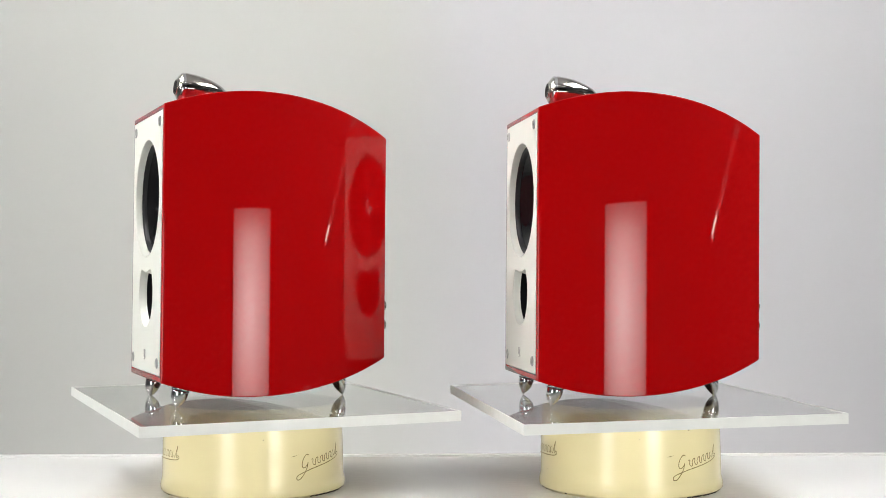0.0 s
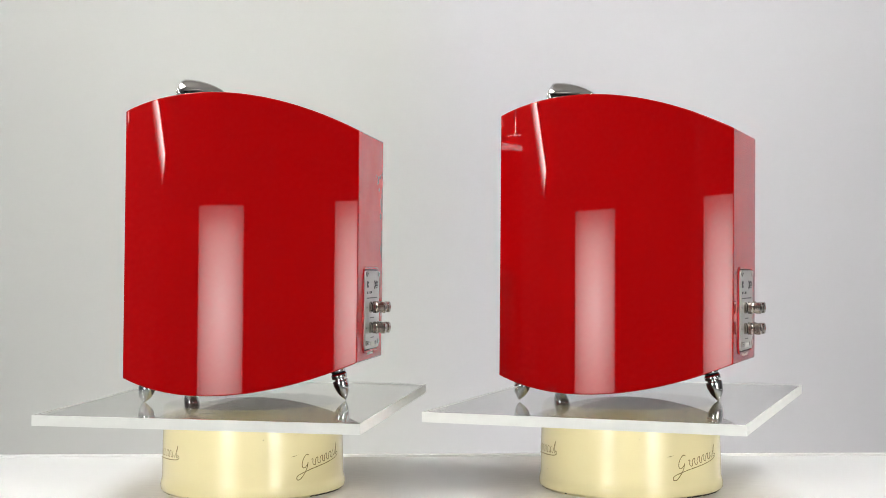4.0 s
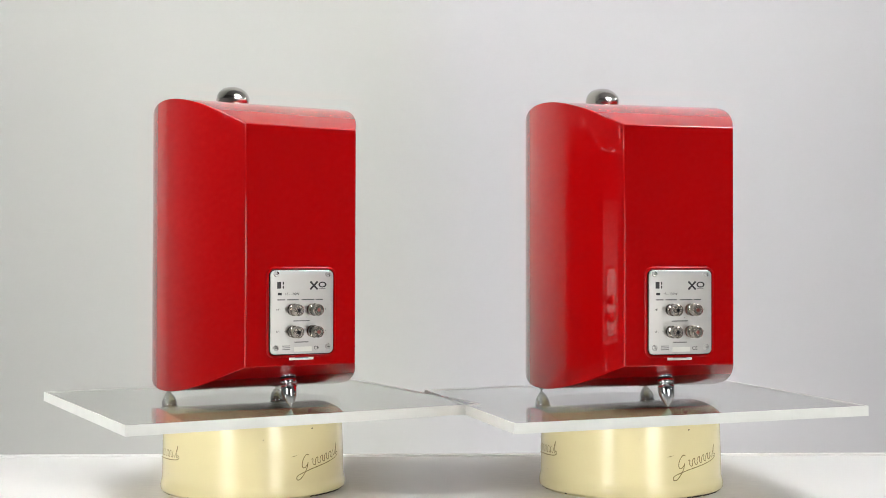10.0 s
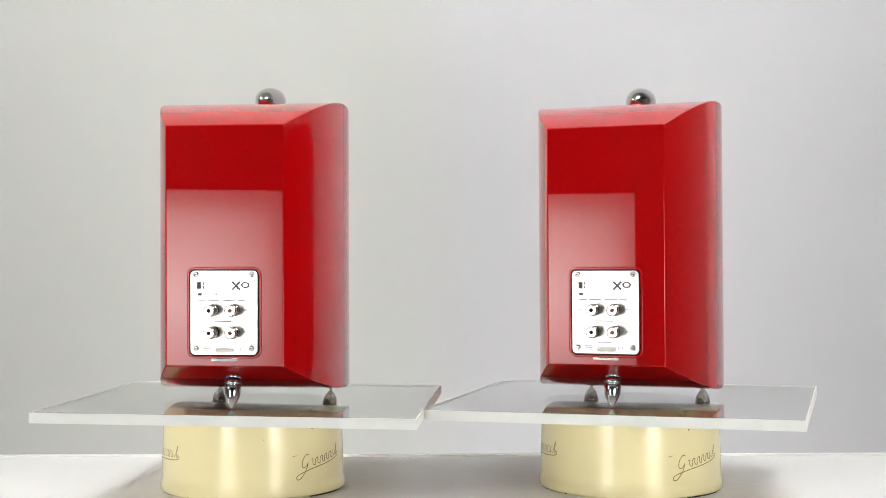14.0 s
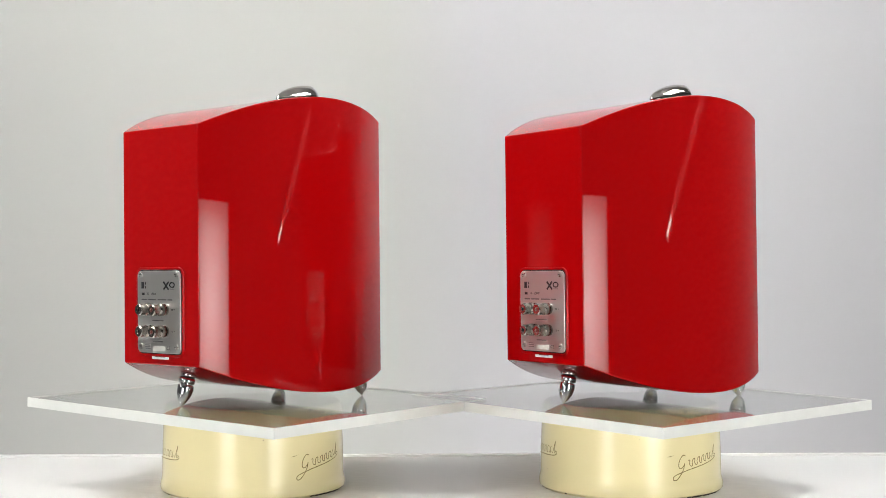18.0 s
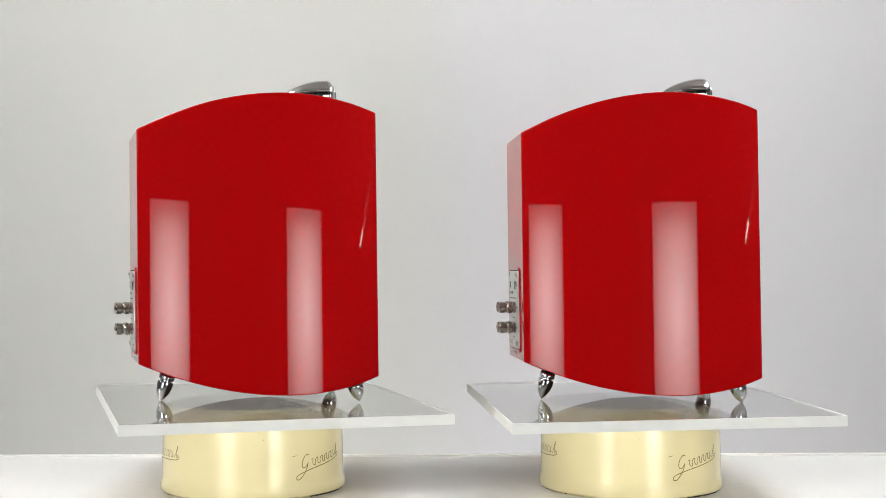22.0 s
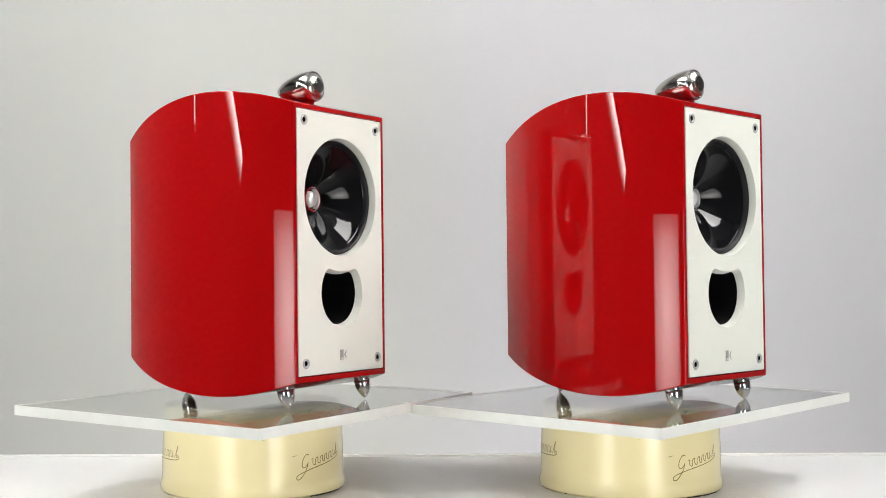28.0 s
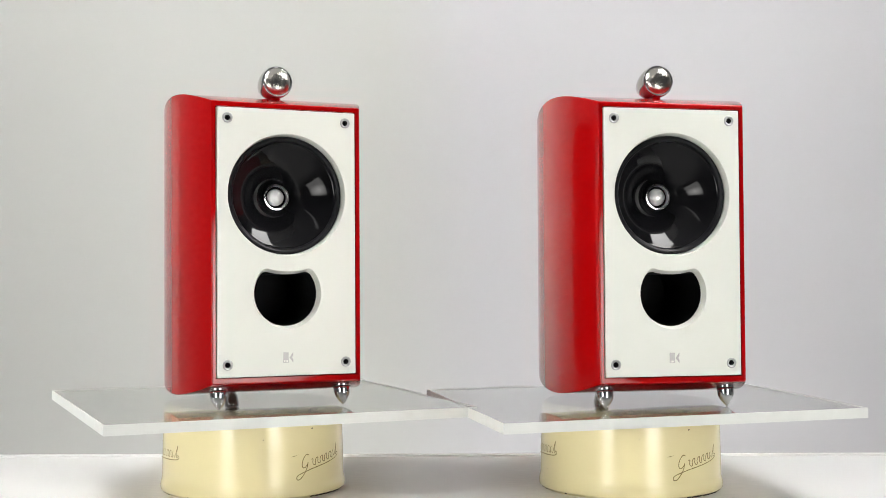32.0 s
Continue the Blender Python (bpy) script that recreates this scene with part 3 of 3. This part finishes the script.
def loudspeaker(label):
    t = tagged(new("loudspeaker"), label, "loudspeaker", group="pair of loudspeakers")
    cab = part("cabinet", cabinet_body(), RED, t, "glossy red lacquered bowed cabinet", angle=60)
    wn = cab.modifiers.new("weighted_normals", "WEIGHTED_NORMAL")
    wn.weight, wn.keep_sharp = 100, True
    # white baffle
    w = half_w(Y_FRONT) - 0.0062
    z0, z1 = bottom_z(Y_FRONT) + 0.0078, top_z(Y_FRONT) - 0.0066
    port = port_outline()
    screws = [(sx * 0.0742, z) for sx in (-1, 1) for z in (0.3452, 0.0502)]
    loops = [rounded_rect(2 * w, z1 - z0, 0.0012, 3, 0, (z0 + z1) / 2), circle(0, 0.2545, 0.0738, 96), port_outline(0.003)] + [circle(x, z, 0.0046, 20) for x, z in screws]
    baffle = part("baffle", plate(loops, 0.010, 0.0009, Matrix.Translation((0, Y_PANEL + 0.0025, 0)) @ FRONT), WHITE, t, "white painted front panel")
    wf = Matrix.Translation((0, Y_PANEL - 0.0022, 0.2545)) @ FRONT
    part("flare_ring", lathe([(0.0741, 0.0), (0.0733, -0.004), (0.0720, -0.011), (0.0712, -0.014)], 96, wf), WHITE, baffle, "white flared rim of the driver opening")
    for x, z in screws:
        s = part("grille_socket", lathe([(0.0064, 0.0001), (0.0062, 0.0010), (0.0052, 0.0016), (0.0044, 0.0012), (0.0034, 0.0002), (0.0032, -0.008), (0, -0.008)], 24, Matrix.Translation((x, Y_PANEL - 0.0025, z)) @ FRONT), SOCKET, baffle, "grey grille socket")
        part("socket_hole", lathe([(0.0033, 0.0002), (0.0031, -0.006), (0, -0.0075)], 16, Matrix.Translation((x, Y_PANEL - 0.0022, z)) @ FRONT), BLACK, s)
    # emblem: plain dark shapes
    ez, ey = 0.0574, Y_PANEL - 0.0026
    part("emblem", box(0.0066, 0.0005, 0.0125, at=(-0.0026, ey, ez)), EMBLEM, baffle, "small grey metal emblem")
    bm = bmesh.new()
    bm.faces.new([bm.verts.new((x, ey - 0.0003, ez + z)) for x, z in ((0.0065, 0.0064), (0.0015, 0.0), (0.0065, -0.0064), (0.0065, -0.0025), (0.0050, 0.0), (0.0065, 0.0025))])
    part("emblem_wing", bm, EMBLEM, baffle)
    for k in range(3):
        part("emblem_bar", box(0.0011, 0.0004, 0.0022, at=(-0.0044 + 0.0018 * k, ey - 0.0002, ez - 0.0044)), LABEL, baffle)
    # woofer
    d = part("woofer", lathe([(0.0724, -0.012), (0.0718, -0.0098), (0.0706, -0.0080), (0.0688, -0.0073), (0.0670, -0.0080), (0.0656, -0.0100), (0.0648, -0.0128)], 96, wf), RUBBER, t, "black rubber surround")
    cone = [(0.0652, -0.0124)] + [(0.0648 - (0.0648 - 0.0165) * u, -0.0130 - 0.0389 * (0.62 * u + 0.38 * u * u)) for u in (k / 28 for k in range(29))]
    part("cone", lathe(cone, 96, wf), CONE, d, "glossy dark cone")
    hub = Matrix.Translation((0, Y_PANEL + 0.0478, 0.2545)) @ FRONT
    part("throat_ring", lathe([(0.0172, -0.004), (0.0172, 0.0025), (0.0160, 0.0050), (0.0142, 0.0052), (0.0134, 0.0030), (0.0128, -0.002), (0.0118, -0.004)], 48, hub), SATIN, d, "silver ring")
    part("gap_ring", lathe([(0.0132, -0.0015), (0.0100, -0.0030)], 40, hub), BLACK, d)
    part("tweeter_dome", lathe([(0.0106, -0.002), (0.0104, 0.0006), (0.0092, 0.0036), (0.0070, 0.0060), (0.0038, 0.0075), (0, 0.0080)], 40, hub), DOME, d, "silver dome")
    # port
    lip = extrude_outline(port_outline(0.0034), Y_PANEL - 0.0020, Y_PANEL + 0.007, port_outline(0.0))
    pl = part("port", lip, WHITE, t, "white flared port lip")
    bm = extrude_outline(port, Y_PANEL + 0.0068, Y_PANEL + 0.12)
    vs = [v for v in bm.verts if v.co.y > Y_PANEL + 0.1]
    bm.faces.new(vs)
    part("port_tube", bm, BLACK, pl, "black port tube")
    # tweeter pod
    pod = Matrix.Translation((0, -0.0995, 0.3986)) @ FRONT @ Matrix.Diagonal((0.96, 0.96, 1.03, 1))
    shell = [(0.0200, 0.003), (0.0206, 0.0), (0.0206, -0.005), (0.0200, -0.013), (0.0185, -0.022), (0.0160, -0.031), (0.0128, -0.0395), (0.0090, -0.0470), (0.0048, -0.0525), (0.0022, -0.0543), (0, -0.0549)]
    p = part("tweeter_pod", lathe(shell, 56, pod @ pose(0, 0, 0, -4)), PODMETAL, t, "bullet-shaped chrome pod with a wire-mesh dome")
    part("pod_rim", lathe([(0.0203, 0.000), (0.0206, 0.0028), (0.0196, 0.0048), (0.0182, 0.0046), (0.0176, 0.002)], 56, pod @ pose(0, 0, 0, -4)), SATIN, p, "polished rim")
    tilt = pod @ pose(0, 0, 0, -4)
    part("dome_cover", lathe([(0.0184, 0.0038), (0.0174, 0.0054), (0.0156, 0.0072), (0.0132, 0.0088), (0.0108, 0.0098)], 56, tilt), DULL, p, "pale metal mesh dome")
    g = part("grille", lathe([(0.0110, 0.0096), (0.0108, 0.0104), (0.0085, 0.0111), (0.0055, 0.0116), (0, 0.0119)], 48, tilt), DULL, p, "perforated middle of the dome")
    hole = lathe([(0, 0.0003), (0.00092, 0.0003), (0.0010, -0.0004)], 8)
    hm = bpy.data.meshes.new("grille_hole")
    hole.to_mesh(hm)
    hole.free()
    for r, k in ((0.0022, 6), (0.0044, 11), (0.0066, 16), (0.0086, 20)):
        h = 0.0119 - (r / 0.0104) ** 2 * 0.0013
        for i in range(k):
            part("grille_hole", hm, BLACK, g, m=tilt @ pose(0, 0, 0, 0, 0, 360 * i / k + 9 * k) @ pose(r, 0, h, 0, 14 * r / 0.0104, 0))
    part("neck", box(0.0105, 0.034, 0.016, 0.003, 3, at=(0, -0.083, 0.3785)), RED, p, "red neck under the pod")
    # rear terminals
    pt = part("terminal_plate", plate([rounded_rect(0.0816, 0.1004, 0.006, 6, 0, 0.1158)], 0.003, 0.0006, Matrix.Translation((0, Y_REAR + 0.0012, 0)) @ BACK), BRUSHED, t, "brushed aluminium terminal plate")
    part("gasket", plate([rounded_rect(0.0836, 0.1024, 0.0068, 6, 0, 0.1158)], 0.0014, 0.0003, Matrix.Translation((0, Y_REAR + 0.0004, 0)) @ BACK), BLACK, pt)
    part("recess_lip", plate([rounded_rect(0.0905, 0.1093, 0.0105, 8, 0, 0.1158), rounded_rect(0.0838, 0.1026, 0.0070, 8, 0, 0.1158)], 0.0026, 0.0012, Matrix.Translation((0, Y_REAR + 0.0002, 0)) @ BACK), RED, pt, "rounded red lip round the plate")
    face = Y_REAR + 0.0027
    for sx in (-1, 1):
        for z in (0.1616, 0.0735):
            b = Matrix.Translation((sx * 0.0337, face, z)) @ BACK
            s = part("screw", lathe([(0.0036, 0), (0.0034, 0.0012), (0.0020, 0.0018), (0.0016, 0.0018), (0.0013, 0.0006), (0, 0.0006)], 20, b), STEEL, pt, "cross-head screw")
            part("screw_slot", box(0.0030, 0.0004, 0.0008, at=(sx * 0.0337, face + 0.0019, z)), BLACK, s)
    for sx in (-1, 1):
        for z in (0.1189, 0.0926):
            b = Matrix.Translation((sx * 0.0127, face, z)) @ BACK
            post = part("binding_post", lathe([(0.0072, 0), (0.0072, 0.002), (0.0050, 0.0025), (0.0050, 0.0045)], 28, b), NICKEL, pt, "dull nickel binding post")
            part("cap", lathe([(0.0050, 0.0042), (0.0070, 0.0046), (0.0076, 0.0056), (0.0076, 0.0092), (0.0068, 0.0102), (0.0062, 0.0114), (0.0062, 0.0128), (0.0071, 0.0136), (0.0071, 0.0198), (0.0060, 0.0210), (0.0024, 0.0210), (0.0018, 0.0202), (0.0017, 0.0184), (0, 0.0182)], 12, b), NICKEL, post, "ribbed nickel cap", angle=25)
            part("colour_ring", lathe([(0.0066, 0.0040), (0.0074, 0.0042), (0.0074, 0.0047), (0.0060, 0.0048)], 24, b), REDRING if sx < 0 else BLACK, post)
            part("socket", lathe([(0.0024, 0.0212), (0.0020, 0.0204), (0, 0.0202)], 16, b), REDRING if sx < 0 else BLACK, post)
    txt = Matrix.Translation((0, face + 0.0002, 0)) @ BACK

    def mark(x, z, w, h, material=INK, name="printed_bar"):
        part(name, box(w, 0.0003, h, at=(-x, face + 0.0003, z)), material, pt)
    mark(-0.0300, 0.1483, 0.0050, 0.0080)
    mark(-0.0248, 0.1460, 0.0014, 0.0034)
    mark(-0.0248, 0.1506, 0.0014, 0.0034)
    for k, s in ((1, 1), (2, -1)):
        bm = box(0.0135, 0.0004, 0.0022)
        bmesh.ops.transform(bm, matrix=Matrix.Translation((-0.0150, face + 0.0003 + k * 0.00005, 0.1478)) @ pose(0, 0, 0, 0, 45 * s, 0), verts=bm.verts)
        part("emblem_bar", bm, INK, pt)
    part("emblem_ring", plate([[(x * 1.45, y) for x, y in circle(0, 0, 0.0036, 28)], [(x * 1.45, y) for x, y in circle(0, 0, 0.0023, 28)]], 0.0003, 0.0, Matrix.Translation((-0.0262, face + 0.0003, 0.1488)) @ BACK), INK, pt)
    mark(0.0280, 0.1462, 0.004, 0.0012)
    mark(0.0262, 0.1438, 0.008, 0.0007, GREYINK)
    part("printed_rating", lettering("15 - 130W", 0.0042, txt @ pose(-0.0225, 0.1377, 0)), INK, pt)
    mark(-0.0292, 0.1377, 0.005, 0.0030)
    for k, (x, w_) in enumerate(((-0.0272, 0.011), (-0.0122, 0.016), (0.0072, 0.018), (0.0220, 0.010))):
        mark(x, 0.1308, w_ * 0.92, 0.0014, GREYINK)
    for s, x, z in (("HF -", -0.0335, 0.1189), ("HF +", 0.0245, 0.1189), ("LF -", -0.0335, 0.0926), ("LF +", 0.0250, 0.0926)):
        part("printed_marking", lettering(s, 0.0034, txt @ pose(x, z, 0)), INK, pt)
    mark(-0.001, 0.1053, 0.021, 0.0012, GREYINK)
    mark(-0.001, 0.0798, 0.018, 0.0012, GREYINK)
    for k in range(3):
        mark(-0.0205, 0.0755 - 0.0022 * k, 0.010, 0.0009, GREYINK)
    part("printed_marking", lettering("CE", 0.0058, txt @ pose(0.0152, 0.0722, 0)), INK, pt)
    part("serial_label", plate([rounded_rect(0.0230, 0.0058, 0.0005, 2, 0.001, 0.0713)], 0.0006, 0.0, Matrix.Translation((0, face + 0.0002, 0)) @ BACK), LABEL, pt, "small white label")
    for k in range(5):
        mark(-0.0066 + 0.004 * k, 0.0713, 0.0030, 0.0016, GREYINK)
    lb = part("origin_label", plate([rounded_rect(0.0316, 0.0062, 0.0006, 2, 0.0, 0.0612)], 0.0006, 0.0, Matrix.Translation((0, Y_REAR + 0.0004, 0)) @ BACK), LABEL, t, "small white printed label")
    part("printed_bar", box(0.018, 0.0003, 0.0013, at=(0, Y_REAR + 0.0008, 0.0612)), GREYINK, lb)
    # feet: bullet spikes square to the bowed bottom, the rear one on a stack of nuts
    for sx in (-1, 1):
        m = pose(sx * 0.0787, -0.1215, -0.0046, -12.5)
        zt = 0.0262
        prof = ogive(0, zt - 0.0048, 0.0106) + [(0.0104, zt - 0.0044), (0.0090, zt - 0.0041), (0.0090, zt), (0, zt)]
        f = part("foot", lathe(prof, 40, m), CHROME, t, "chrome bullet-shaped foot")
        part("groove", lathe([(0.0098, zt - 0.0045), (0.0108, zt - 0.0043), (0.0108, zt - 0.0036), (0.0098, zt - 0.0034)], 40, m), BLACK, f, "black rubber ring")
        part("collar", lathe([(0.0090, zt - 0.0036), (0.0105, zt - 0.0034), (0.0109, zt - 0.0026), (0.0109, zt + 0.005), (0, zt + 0.005)], 40, m), CHROME, f, "chrome foot collar")
    m = pose(0, 0.1222, -0.0022, 16)
    f = part("foot", lathe(ogive(0, 0.0252, 0.0104) + [(0.0102, 0.0262), (0.0092, 0.0268), (0, 0.0268)], 40, m), CHROME, t, "chrome bullet-shaped foot with stacked nuts")
    part("stem", lathe([(0.0072, 0.0264), (0.0072, 0.0285), (0.0060, 0.0290), (0.0060, 0.050), (0, 0.050)], 28, m), SATIN, f)
    for a, b, r in ((0.0286, 0.0352, 0.0104), (0.0364, 0.0428, 0.0094)):
        part("nut", lathe([(0.0050, a), (r - 0.0014, a), (r - 0.0003, a + 0.0010), (r, a + 0.0022), (r, b - 0.0018), (r - 0.0004, b - 0.0008), (r - 0.0014, b), (0.0050, b)], 40, m), CHROME, f)
    part("nut_seam", lathe([(0.0080, 0.0350), (0.0094, 0.0354), (0.0094, 0.0362), (0.0080, 0.0366)], 40, m), BLACK, f, "dark seam between the nuts")
    return t


room()
table()
softbox(-0.918, -1.616, (0, 0), "black softbox with a glowing white diffuser on a stand")
softbox(0.795, -1.503, (0, 0), "black softbox with a glowing white diffuser on a stand")
# glowing strips added unseen for the cloths' bright edge and fold glints
glint_strip(-1.5, -1.0, 1.28, 1.1, 55, STRIP, "long slanting glowing strip added for the bright edge of the cloth")
glint_strip(1.5, -0.74, 1.105, 0.10, 58, STRIP, "short slanting glowing strip added for the glint of a cloth fold", 0.012)
glint_strip(1.5, -0.65, 1.16, 0.55, 58, FAINT, "faint slanting glowing strip added for the streak of a cloth fold", 0.016)
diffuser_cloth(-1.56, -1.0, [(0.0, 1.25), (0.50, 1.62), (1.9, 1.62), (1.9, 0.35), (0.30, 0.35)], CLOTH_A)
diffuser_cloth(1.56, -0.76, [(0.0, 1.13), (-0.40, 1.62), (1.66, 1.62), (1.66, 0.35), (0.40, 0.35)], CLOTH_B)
for x in (-0.85, 0.85):
    ceiling_light(x, -1.75, 1.2, 0.18)
    # unseen tilted panel added as fill to brighten the loudspeakers' flanks
    ceiling_light(x * 1.35, -0.38, 0.50, 0.95, 2.38, -48 if x < 0 else 48)
backdrop_fill(0.0, 0.52, 1.7)
for x, r, h in ((-1.50, 0.11, 2.35), (-0.42, 0.08, 1.95), (0.70, 0.10, 2.30)):
    reflection_roll(x, ROOM_Y0 + 0.20, r, h, PAPER)
glint_tube(-1.5, -0.27, 1.36, 1.84, 1.985)
tin((AXIS_A[0] - 0.0018, AXIS_A[1]), 8.6, 0.0, "cream enamel tin with brown script, chipped at the rim")
tin(AXIS_B, -8.6, 0.0010, "cream enamel tin with brown script, chipped at the rim")
BOARD_A = board("clear acrylic board with milky edges turning on a tin")
BOARD_B = copy_thing(BOARD_A, pose(0, 0, 0))
for ob in BOARD_B.children:
    ob.visible_shadow = ob.name.startswith("sawn")
SPEAKER_A = loudspeaker("glossy red loudspeaker with white baffle and chrome pod on spikes")
SPEAKER_B = copy_thing(SPEAKER_A, pose(0, 0, 0))


def motions():
    for sp, bd, turn, ax, dz, dy, side in ((SPEAKER_A, BOARD_A, TURN_A, AXIS_A, 0.0, 0.0018, 0.55), (SPEAKER_B, BOARD_B, TURN_B, AXIS_B, -0.0010, -0.0025, -0.55)):
        base = Matrix.Translation((ax[0], ax[1], BOARD_Z + dz))
        lean = Matrix.Translation((0, 0, LIFT)) @ pose(0, 0, 0, -0.65) @ Matrix.Translation((0, 0, -LIFT))
        walk(bd, [(t, base @ pose(0, 0, -BOARD_DROP, TILT, side) @ pose(0, 0, 0, 0, 0, a + 0.9) @ Matrix.Translation((-0.002, -0.004, 0))) for t, a in turn])
        walk(sp, [(t, base @ pose(0, 0, 0, 0, 0, a) @ Matrix.Translation((0, dy, 0)) @ lean) for t, a in turn])


motions()
